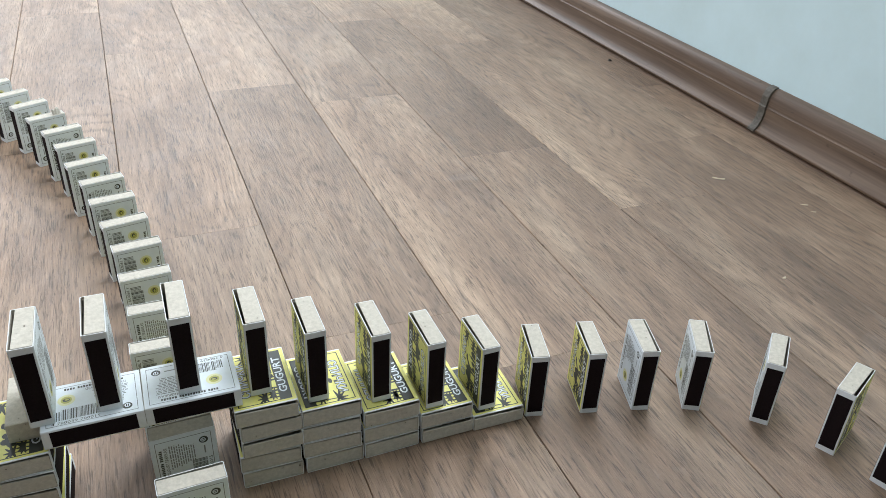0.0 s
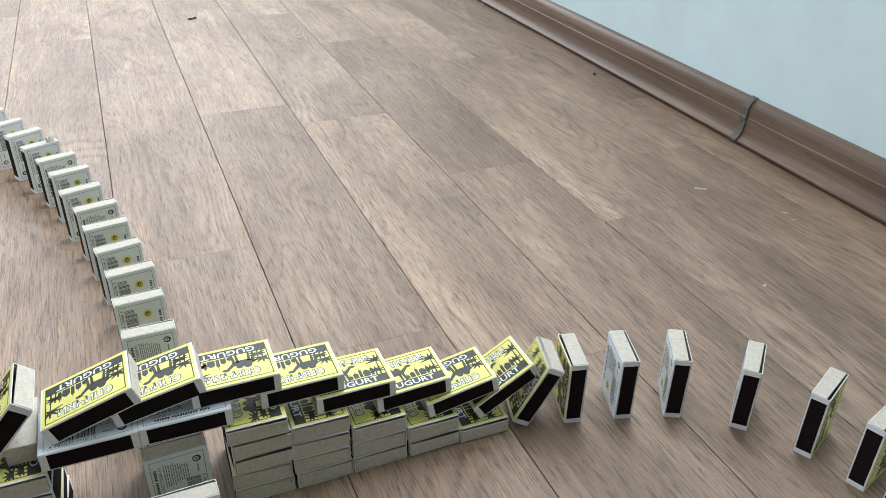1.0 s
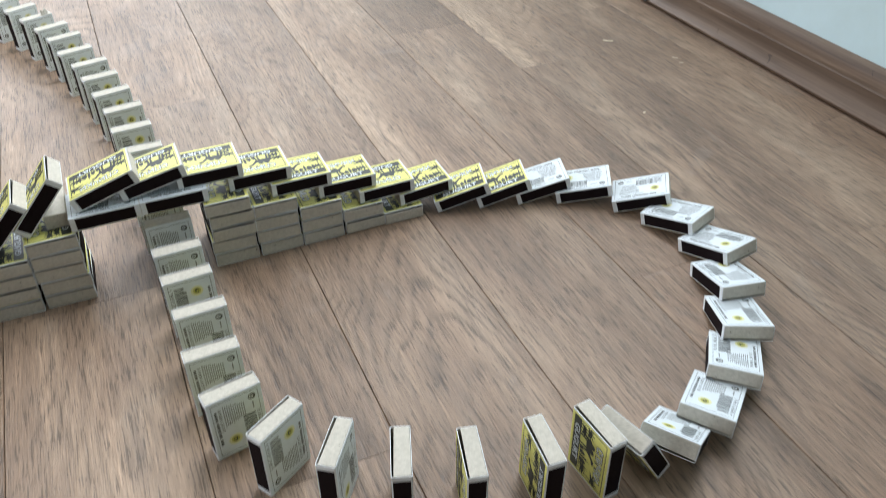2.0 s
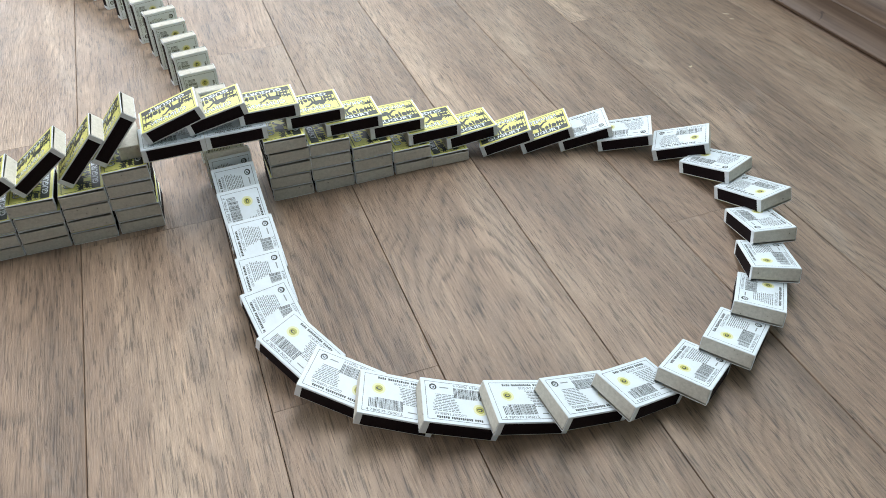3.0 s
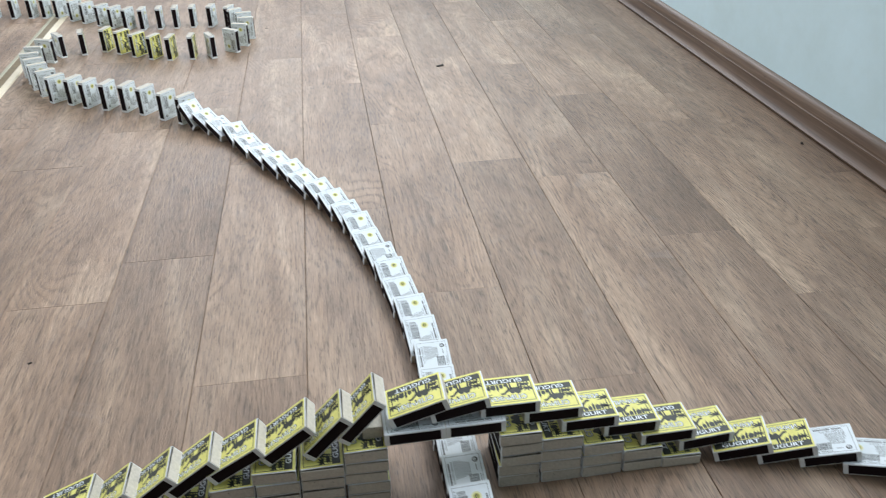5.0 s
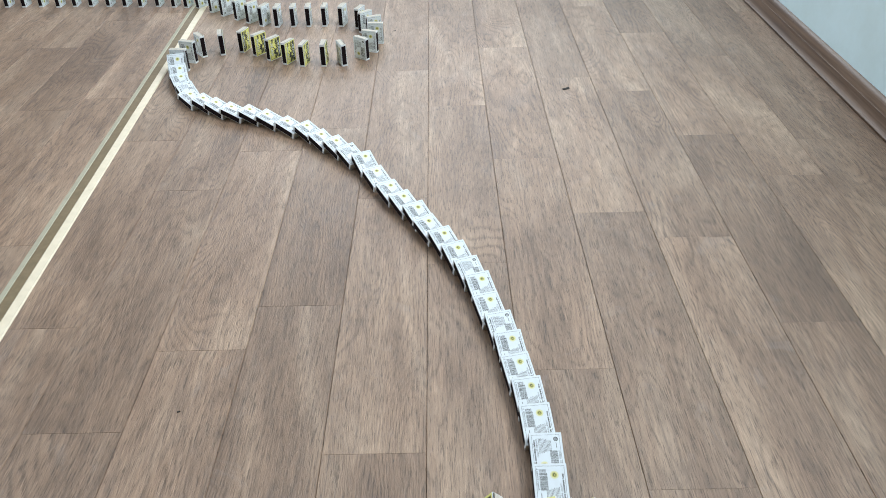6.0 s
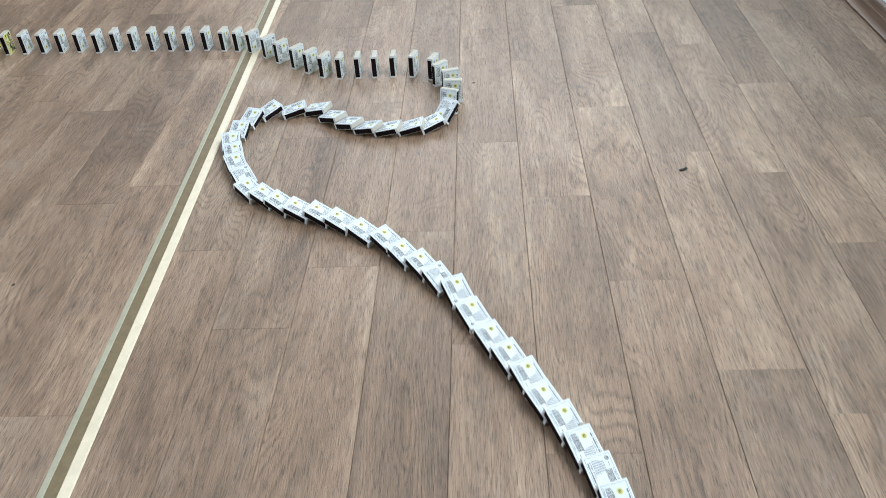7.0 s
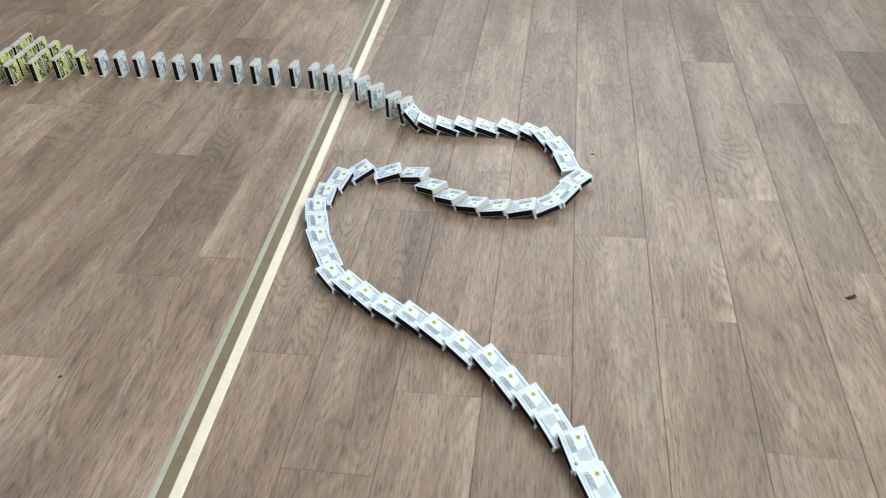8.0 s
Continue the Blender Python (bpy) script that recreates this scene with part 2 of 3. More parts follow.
def room():
    bm = bmesh.new()
    block(bm, -4.6, 1.3, -3.2, 5.2, -0.12, -0.004)
    floor = tagged(new("floor", mesh_of(bm, UNDERLAY)), "wood-patterned vinyl plank floor, greyish brown oak", "floor", kind="structure")
    bm = bmesh.new()
    lo, hi = -0.35, 1.20
    for y0, y1, z0, z1 in ((-4.2, lo, -0.004, 2.7), (hi, 5.6, -0.004, 2.7), (lo, hi, -0.004, 0.92), (lo, hi, 2.42, 2.7)):
        block(bm, 0.02, 0.2, y0, y1, z0, z1)
    wall = tagged(new("wall_east", mesh_of(bm, WALL)), "pale turquoise painted wall with faint scuffs", "wall", kind="structure")
    wall.matrix_basis = wall_frame(0)

    def pierced(name, along, across, face, lo, hi):
        """A wall with one window opening between lo and hi along it."""
        bm = bmesh.new()
        for a0, a1, z0, z1 in ((along[0], lo, 0, 2.7), (hi, along[1], 0, 2.7), (lo, hi, 0, 0.85), (lo, hi, 2.45, 2.7)):
            if face == "y":
                block(bm, a0, a1, across[0], across[1], z0, z1)
            else:
                block(bm, across[0], across[1], a0, a1, z0, z1)
        tagged(new(name, mesh_of(bm, LOW_BOUNCE_WALL)), "unseen closing wall, dark grey to cut bounced light", "wall", kind="structure")

    pierced("wall_north", (-4.5, 0.389), (3.8, 4.0), "y", -1.65, 0.34)
    # its opening is made up too, to sit behind the west fill lamp
    pierced("wall_west", (-3.2, 5.0), (-4.7, -4.5), "x", -0.5, 2.5)
    bm = bmesh.new()
    block(bm, -4.6, 1.3, -3.3, -3.15, 0, 2.7)
    tagged(new("wall_south", mesh_of(bm, LOW_BOUNCE_WALL)), "unseen closing wall, dark grey to cut bounced light", "wall", kind="structure")
    bm = bmesh.new()
    block(bm, -4.7, 1.3, -3.3, 5.2, 2.7, 2.8)
    tagged(new("ceiling", mesh_of(bm, CEILING)), "unseen ceiling, mid grey to cut bounced light", "ceiling", kind="structure")
    return floor


def skirting():
    """Foil-wrapped plastic skirting: flared foot, cove, bead line and rounded top."""
    profile = [(0.022, 0.0028), (-0.001, 0.0028), (-0.0005, 0.0052), (0.0035, 0.009), (0.0068, 0.0155), (0.0085, 0.024), (0.0085, 0.0315),
               (0.0081, 0.0322), (0.0088, 0.0331), (0.0092, 0.0342), (0.0098, 0.044), (0.0125, 0.0505), (0.0165, 0.0545), (0.022, 0.0555)]
    bm = bmesh.new()
    # the foot, the cove, the bead and the rounded top meet at sharp lines
    for lo, hi in ((0, 2), (2, 6), (6, 7), (7, 9), (9, 13)):
        rows = [[bm.verts.new((x, y, z)) for x, z in profile[lo:hi + 1]] for y in (-3.4, 5.0)]
        for k in range(hi - lo):
            bm.faces.new((rows[0][k], rows[0][k + 1], rows[1][k + 1], rows[1][k]))
    ob = tagged(new("baseboard", mesh_of(bm, SKIRT, smooth=True)), "brown wood-patterned plastic skirting board", "skirting board", kind="structure")
    ob.matrix_basis = wall_frame(0)
    # the joint cover
    bm = bmesh.new()
    prev = None
    for x, z in profile[1:]:
        ring = [bm.verts.new((x - dx, y, z + dz)) for y, dx, dz in ((-0.0060, -0.001, 0), (-0.0052, 0.0022, 0.0008), (0.0052, 0.0022, 0.0008), (0.0060, -0.001, 0))]
        if prev:
            for k in range(3):
                bm.faces.new((prev[k], prev[k + 1], ring[k + 1], ring[k]))
        prev = ring
    cover = tagged(new("skirting_joint_cover", mesh_of(bm, CLIP)), "worn dark grey plastic joint cover on the skirting", "joint cover")
    cover.matrix_basis = wall_frame(0.008)


PLANK_W, PLANK_L, SEAM = 0.11567, 0.54, -0.1146
# where one cross joint lies in each column of planks, counted from the seam at SEAM
JOINTS = {-10: 1.125, -9: 0.638, -8: 0.981, -7: 0.795, -6: 0.931, -5: 1.018, -4: 0.756, -3: 1.109, -2: 0.883, -1: 0.700, 0: 1.165, 1: 0.962, 2: 0.266, 3: 0.395}


def seam(c):
    """Where the left edge of a column of planks lies; the strip hides the change of step between the two rooms."""
    if c > 1:
        return 0.0011 + 0.1065 * (c - 1)
    return SEAM + c * PLANK_W - (0.024 if c < -8 else 0)


def threshold():
    """The gold floor strip between the two rooms: two pale lips, coloured as lit and shaded slopes, and a darker band.
    """
    thing = tagged(new("threshold_strip"), "gold metal threshold strip with a dark middle band", "threshold")
    thing.matrix_basis = pose(-1.0475, 0.74, 0, 0, 0, 1.6)
    bm = bmesh.new()
    rows = [[bm.verts.new((x, y, z)) for x, z in ((0.0060, 0.0), (0.0060, 0.0028), (0.0072, 0.0032), (0.0190, 0.0022), (0.0205, 0.0004), (0.0205, 0.0))] for y in (-2.6, 3.2)]
    for k in range(5):
        bm.faces.new((rows[0][k], rows[0][k + 1], rows[1][k + 1], rows[1][k]))
    part("lip", mesh_of(bm, GOLD_LIT), thing, "gold metal lip, coloured bright cream as the lit slope")
    bm = bmesh.new()
    rows = [[bm.verts.new((x, y, z)) for x, z in ((-0.0205, 0.0), (-0.0205, 0.0004), (-0.0190, 0.0022), (-0.0115, 0.0032), (-0.0105, 0.0028), (-0.0105, 0.0))] for y in (-2.6, 3.2)]
    for k in range(5):
        bm.faces.new((rows[0][k], rows[0][k + 1], rows[1][k + 1], rows[1][k]))
    part("lip", mesh_of(bm, GOLD_SHADED), thing, "gold metal lip, coloured greenish-grey as the shaded slope")
    bm = bmesh.new()
    block(bm, -0.0108, 0.0063, -2.6, 3.2, 0, 0.0021)
    part("band", mesh_of(bm, OLIVE), thing, "olive-brown band")


# ---- matchboxes ----
BOX_H, BOX_W, BOX_T = 0.050, 0.0354, 0.0119


def picture_label():
    """The yellow printed face: border, lettering, camel, palms and a domed skyline."""
    bm = bmesh.new()
    L, W = BOX_H, BOX_W
    bar(bm, -L / 2 + 0.0011, -W / 2 + 0.0004, L / 2 - 0.0011, W / 2 - 0.0004, 0.00003, 0)
    a, b, w = L / 2 - 0.0026, W / 2 - 0.0026, 0.0006
    for q in ((-a, -b, a, -b + w), (-a, b - w, a, b), (-a, -b, -a + w, b), (a - w, -b, a, b)):
        bar(bm, *q, 0.00006, 1)
    bar(bm, -a, -b, a, -b + 0.0068, 0.00006, 1)
    letters(bm, "GUGURT", -0.0160, -b + 0.0012, 0.0047, 0.032, 0.00010, 2, 0.02)
    letters(bm, "СПИЧКИ", -0.0155, b - 0.0088, 0.0066, 0.031, 0.00007, 1, 0.06)
    letters(bm, "СПИЧКИ", -0.0150, b - 0.0083, 0.0056, 0.030, 0.00010, 2, 0.015)
    # skyline
    for u, wd, ht in ((0.0035, 0.0016, 0.003), (0.0068, 0.0010, 0.006), (0.0105, 0.0021, 0.0035), (0.0142, 0.0010, 0.0055), (-0.0002, 0.0015, 0.0015)):
        bar(bm, u - wd, -b + 0.0075, u + wd, -b + 0.0075 + ht, 0.00006, 1)
        disc(bm, u, -b + 0.0075 + ht, wd * 1.1, wd * 1.3, 0.00007, 1, 10)
        limb(bm, (u, -b + 0.008 + ht), (u, -b + 0.011 + ht), 0.0003, 0.0001, 0.00006, 1)
    # camel
    cu, cv, cs = -0.0075, 0.0004, 1.35
    disc(bm, cu, cv, 0.0050 * cs, 0.0022 * cs, 0.00006, 1)
    disc(bm, cu - 0.0015 * cs, cv + 0.0020 * cs, 0.0018 * cs, 0.0018 * cs, 0.00007, 1, 10)
    disc(bm, cu + 0.0020 * cs, cv + 0.0018 * cs, 0.0016 * cs, 0.0016 * cs, 0.00007, 1, 10)
    limb(bm, (cu + 0.0040 * cs, cv - 0.0005), (cu + 0.0070 * cs, cv + 0.0026 * cs), 0.0014, 0.0009, 0.00008, 1)
    disc(bm, cu + 0.0080 * cs, cv + 0.0030 * cs, 0.0017 * cs, 0.0009 * cs, 0.00007, 1, 8)
    for du in (-0.0040, -0.0024, 0.0024, 0.0040):
        limb(bm, (cu + du * cs, cv - 0.0010), (cu + du * cs * 1.15, cv - 0.0092), 0.0010, 0.0006, 0.00006, 1)
    limb(bm, (cu - 0.0048 * cs, cv + 0.0005), (cu - 0.0070 * cs, cv - 0.0022), 0.0005, 0.0003, 0.00006, 1)
    # palms at both sides
    for u, v, top, spread in ((-a + 0.0030, -b + 0.006, 0.0085, 0.0052), (a - 0.0034, -b + 0.006, 0.0150, 0.0062), (a - 0.0062, -b + 0.006, 0.0050, 0.0046), (-a + 0.0055, -b + 0.006, 0.0035, 0.0040)):
        limb(bm, (u, v), (u + 0.0006, v + top), 0.0006, 0.0003, 0.00006, 1)
        for k in range(7):
            ang = math.pi * (-0.12 + 1.24 * k / 6)
            limb(bm, (u + 0.0006, v + top), (max(-a, min(a, u + 0.0006 + 1.25 * spread * math.cos(ang))), v + top + 0.85 * spread * math.sin(ang)), 0.0011, 0.0003, 0.00006, 1)
    return mesh_of(bm, YELLOW, INK, PALE)


def plain_label():
    """The white printed face: thin border, sun mark, barcode with its number, lines of small print, round mark."""
    rnd = random.Random(5)
    bm = bmesh.new()
    a, b, w = BOX_H / 2 - 0.0026, BOX_W / 2 - 0.0026, 0.00028
    bar(bm, -BOX_H / 2 + 0.0003, -BOX_W / 2 + 0.0003, BOX_H / 2 - 0.0003, BOX_W / 2 - 0.0003, 0.00003, 0)
    for q in ((-a, -b, a, -b + w), (-a, b - w, a, b), (-a, -b, -a + w, b), (a - w, -b, a, b)):
        bar(bm, *q, 0.00006, 1)
    u = -0.0185
    while u < 0.0035:
        wd = rnd.choice((0.0002, 0.0003, 0.0005, 0.0006))
        bar(bm, u, -0.0114, u + wd, -0.0032 if u > -0.0150 else -0.0044, 0.00006, 1)
        u += wd + rnd.choice((0.0003, 0.0003, 0.0005))
    letters(bm, "4 780039 700015", -0.0198, -0.0143, 0.0019, 0.0235, 0.00006, 1)
    disc(bm, -0.0125, 0.0042, 0.0044, 0.0044, 0.00005, 2, 20)
    disc(bm, -0.0125, 0.0042, 0.0028, 0.0028, 0.00007, 3, 16)
    disc(bm, -0.0125, 0.0042, 0.0019, 0.0013, 0.00009, 1, 14)
    disc(bm, -0.0122, 0.0044, 0.0012, 0.0007, 0.00011, 3, 10)
    u = -0.0135
    for word in (4, 10, 6):
        for k in range(word):
            bar(bm, u, 0.0120, u + 0.00105, 0.0138 - 0.0003 * (k % 2), 0.00006, 1)
            u += 0.00140
        u += 0.0011
    letters(bm, "GUGURT FABRIKASI", -0.0030, 0.0092, 0.0019, 0.0205, 0.00006, 1)
    for k in range(11):
        half = 0.0090 - 0.0003 * k + rnd.uniform(-0.0012, 0.0006)
        v, u0 = 0.0079 - 0.00128 * k, 0.0096 - half
        while u0 < 0.0096 + half:
            wd = rnd.uniform(0.0008, 0.0036)
            bar(bm, u0, v - 0.0004, min(u0 + wd, 0.0099 + half), v + 0.00025, 0.00006, 4)
            u0 += wd + 0.0005
    disc(bm, 0.0172, -0.0108, 0.0025, 0.0025, 0.00006, 1, 16)
    disc(bm, 0.0172, -0.0105, 0.0015, 0.0015, 0.00008, 0, 14)
    bar(bm, 0.0164, -0.0114, 0.0170, -0.0096, 0.00010, 1)
    bar(bm, 0.0174, -0.0114, 0.0180, -0.0096, 0.00010, 1)
    bar(bm, 0.0070, -0.0112, 0.0128, -0.0104, 0.00006, 4)
    return mesh_of(bm, PALE, INK, SUN_HALO, SUN_CORE, GREY_INK)


def sleeve_mesh():
    """A card tube, open at both ends, with rounded folds. Local: y -T..0, z 0..H."""
    bm = bmesh.new()
    W, T, H, r, th = BOX_W, BOX_T, BOX_H, 0.0008, 0.00042

    def ring(inset, z, rad):
        pts = []
        for cx, cy, a0 in ((1, 1, 0), (-1, 1, 90), (-1, -1, 180), (1, -1, 270)):
            for k in range(3):
                a = radians(a0 + 45 * k)
                pts.append((cx * (W / 2 - inset - rad) + rad * math.cos(a), -T / 2 + cy * (T / 2 - inset - rad) + rad * math.sin(a), z))
        return [bm.verts.new(p) for p in pts]

    out0, out1 = ring(0, 0, r), ring(0, H, r)
    in0, in1 = ring(th, 0, r * 0.6), ring(th, H, r * 0.6)
    n = len(out0)
    for k in range(n):
        j = (k + 1) % n
        for mat, q in ((0, (out0[k], out0[j], out1[j], out1[k])), (2, (in0[j], in0[k], in1[k], in1[j])),
                       (1, (out0[j], out0[k], in0[k], in0[j])), (1, (out1[k], out1[j], in1[j], in1[k]))):
            bm.faces.new(q).material_index = mat
    return mesh_of(bm, CARD, CARD, BOARD)


def tray_mesh():
    """The inner tray: thin floor and sides, thick folded end walls."""
    bm = bmesh.new()
    w, t0, t1, H = BOX_W / 2 - 0.0006, -BOX_T + 0.00055, -0.0015, BOX_H
    block(bm, -w, w, t0, t1, 0.0002, 0.0010, bevel=0.0003)
    block(bm, -w, w, t0, t1, H - 0.0006, H + 0.0003, bevel=0.0003)
    # the upper end wall is folded unevenly: its free edge runs lower on one side
    for v in bm.verts:
        if v.co.z > H - 0.001 and v.co.y > t1 - 0.001:
            v.co.y -= 0.0004 + 0.0004 * v.co.x / w
    block(bm, -w, w, t0, t0 + 0.0006, 0.0016, H - 0.0014)
    block(bm, -w, -w + 0.0006, t0 + 0.0006, t1, 0.0016, H - 0.0014)
    block(bm, w - 0.0006, w, t0 + 0.0006, t1, 0.0016, H - 0.0014)
    return mesh_of(bm, BOARD)


def striker_mesh():
    """The dark striking strip on a narrow side, with slightly ragged ends."""
    rnd = random.Random(3)
    bm = bmesh.new()
    z0, z1, h = 0.0038, BOX_H - 0.0038, BOX_T / 2 - 0.0010
    pts = [(-h, z0), (h, z0 + 0.0003)]
    pts += [(h + rnd.uniform(-0.00025, 0.0001), z0 + (z1 - z0) * k / 6) for k in range(1, 6)]
    pts += [(h, z1), (-h, z1 - 0.0002)]
    lower = [bm.verts.new((0, y - BOX_T / 2, z)) for y, z in pts]
    upper = [bm.verts.new((0.0001, y - BOX_T / 2, z)) for y, z in pts]
    bm.faces.new(upper)
    for k in range(len(pts)):
        j = (k + 1) % len(pts)
        bm.faces.new((lower[k], lower[j], upper[j], upper[k]))
    return mesh_of(bm, STRIKER)


MESHES = {}


def matchbox(yellow_back, flipped, label, group, push=0.0):
    """A matchbox standing on its end; it falls towards local y over its lower front edge, the origin."""
    if not MESHES:
        MESHES.update(sleeve=sleeve_mesh(), tray=tray_mesh(), striker=striker_mesh(), picture=picture_label(), plain=plain_label())
    thing = tagged(new("matchbox"), label, "matchbox", group)
    sleeve = part("sleeve", MESHES["sleeve"], thing)
    part("tray", MESHES["tray"], thing, "grey cardboard tray", pose(0, -BOX_T, push, 0, 0, 180) if yellow_back else pose(0, 0, push))
    part("striker", MESHES["striker"], sleeve, "dark brown striking strip", pose(BOX_W / 2, 0, 0))
    part("striker", MESHES["striker"], sleeve, "dark brown striking strip", pose(-BOX_W / 2, -BOX_T, 0, 0, 0, 180))
    turn = 90 if flipped else -90
    front, back = ("plain", "picture") if yellow_back else ("picture", "plain")
    names = {"plain": "white printed label with barcode", "picture": "yellow and black picture label"}
    part("front_label", MESHES[front], sleeve, names[front], pose(0, 0, BOX_H / 2, -90) @ pose(0, 0, 0, 0, 0, turn))
    part("back_label", MESHES[back], sleeve, names[back], pose(0, -BOX_T, BOX_H / 2, 90) @ pose(0, 0, 0, 0, 0, turn))
    return thing


# ---- where the boxes stand: the middle of the lower front edge, and the heading ----
STEP = BOX_T + 0.0005
LEFT_STACKS = [(-0.5965, 1), (-0.5593, 2), (-0.5221, 3), (-0.4849, 4), (-0.4477, 4), (-0.4105, 5)]
RIGHT_STACKS = [(-0.2815, 5), (-0.2448, 4), (-0.2080, 3), (-0.1713, 2), (-0.1346, 1)]
RAMP = [(-0.6780, 0.062, 0), (-0.6390, 0.061, 0), (-0.6020, 0.060, 1), (-0.5680, 0.060, 2), (-0.5337, 0.059, 3), (-0.4890, 0.060, 4), (-0.4530, 0.060, 4), (-0.4239, 0.060, 5),
        (-0.3875, 0.0595, 6), (-0.3547, 0.0605, 6), (-0.3145, 0.0605, 6), (-0.2770, 0.061, 5), (-0.2450, 0.0585, 4), (-0.2064, 0.0595, 3), (-0.1726, 0.056, 2), (-0.1360, 0.0555, 1)]
LANDING = [(-0.0985, 0.0484, -105), (-0.0619, 0.0389, -105), (-0.0269, 0.0292, -107), (0.0092, 0.0150, -119)]
LOOP = [(0.0500, -0.0190, -125), (0.0680, -0.0520, -165), (0.0750, -0.1000, -170), (0.0630, -0.1370, 168), (0.0450, -0.1780, 155), (0.0200, -0.2140, 138),
    (-0.0170, -0.2430, 128), (-0.0610, -0.2610, 125), (-0.1000, -0.2680, 105), (-0.1370, -0.2670, 95), (-0.1730, -0.2630, 84), (-0.2140, -0.2530, 75),
    (-0.2500, -0.2360, 70), (-0.2810, -0.2130, 55), (-0.3060, -0.1810, 32), (-0.3230, -0.1460, 10), (-0.3260, -0.1070, 2), (-0.3250, -0.0640, 2),
    (-0.3270, -0.0240, 3), (-0.3280, 0.0110, 2), (-0.3290, 0.0510, 2), (-0.3313, 0.0876, 2), (-0.3332, 0.1316, 0)]
TAIL = [(-0.3320, 0.1740, 1), (-0.3360, 0.2180, 5), (-0.3390, 0.2610, 8), (-0.3460, 0.3020, 12), (-0.3530, 0.3440, 10), (-0.3600, 0.3830, 13),
    (-0.3720, 0.4240, 16), (-0.3810, 0.4690, 16), (-0.3930, 0.5070, 19), (-0.4082, 0.5465, 22), (-0.4254, 0.5857, 26), (-0.4452, 0.6218, 27),
    (-0.4644, 0.6610, 28), (-0.4859, 0.6966, 31), (-0.5088, 0.7335, 30), (-0.5357, 0.7827, 28), (-0.5602, 0.8314, 31), (-0.5842, 0.8639, 36),
    (-0.6086, 0.8977, 41), (-0.6382, 0.9263, 42), (-0.6675, 0.9645, 46), (-0.7042, 0.9905, 53), (-0.7453, 1.0230, 55), (-0.7821, 1.0460, 63),
    (-0.8199, 1.0613, 66), (-0.8571, 1.0796, 59), (-0.8883, 1.1025, 58)]
BEND = [(-0.9241, 1.1209, 47), (-0.9494, 1.1603, 32), (-0.9748, 1.2033, 28), (-0.9922, 1.2418, 23), (-1.0087, 1.2817, 12), (-1.0108, 1.3273, -4),
    (-1.0022, 1.3771, -18), (-0.9817, 1.4154, -54), (-0.9349, 1.4264, -77), (-0.8856, 1.4375, -108), (-0.8465, 1.4095, -127), (-0.8094, 1.3801, -126),
    (-0.7712, 1.3568, -118), (-0.7336, 1.3449, -102), (-0.6886, 1.3450, -93), (-0.6498, 1.3463, -66), (-0.6092, 1.3781, -37), (-0.5935, 1.4216, -20),
    (-0.5852, 1.4742, -2), (-0.5945, 1.5213, 17), (-0.6198, 1.5552, 40)]
FAR_ROW = [(-0.6371, 1.5856, 68), (-0.6817, 1.6026, 76), (-0.7268, 1.6053, 87), (-0.7676, 1.6055, 90), (-0.8053, 1.6057, 89), (-0.8450, 1.6067, 84),
    (-0.8796, 1.6158, 66), (-0.9143, 1.6408, 55), (-0.9491, 1.6666, 53), (-0.9914, 1.6996, 51), (-1.0269, 1.7300, 51), (-1.0722, 1.7627, 61),
    (-1.1110, 1.7722, 77), (-1.1466, 1.7783, 80), (-1.1928, 1.7852, 85), (-1.2395, 1.7858, 87), (-1.2817, 1.7898, 85), (-1.3278, 1.7939, 85),
    (-1.3762, 1.7979, 87), (-1.4214, 1.7981, 91), (-1.4643, 1.7960, 87), (-1.5133, 1.8037, 85), (-1.5605, 1.8041, 89), (-1.6065, 1.8049, 89),
    (-1.6526, 1.8057, 89)]
STOOD = [(0.0480, -0.0158, -136), (0.0726, -0.0570, -154), (0.0835, -0.0937, -162)]
# times at which the fall reaches a box, counted along the row from the first box on the bridge
FRONT = [(-0.5, -5.0), (0.0, 0.1), (0.2, 1.0), (0.3, 2.2), (0.4, 3.2), (0.6, 5.2), (0.8, 7.8), (1.0, 9.9), (1.2, 12.9), (1.5, 16.2), (2.1, 23.3),
         (3.3, 36.6), (3.5, 38.7), (4.5, 51.6), (5.2, 57.8), (6.3, 71.9), (6.5, 74.3), (7.0, 80.4), (7.5, 85.8), (8.0, 91.5), (9.0, 104.0)]
FIRST = -7
# boxes that stay propped up steeper than the next one would let them, in degrees of lean
PROPPED = {0: 41, -1: 44, -2: 53}
# boxes that twist as they fall, in degrees
ASKEW = {80: -28, 81: 26, 82: 20, 14: 6, 47: 5, 52: -6, 58: 5, 66: -5, 70: 6, 87: -7, 89: 6}


def chain():
    """All boxes of the row in the order of their fall: place, heading, height."""
    row = [(x, y, z * STEP, -90) for x, y, z in RAMP]
    for stretch in (LANDING, LOOP, TAIL, BEND, FAR_ROW):
        row += [(x, y, 0.0, a) for x, y, a in stretch]
    return row


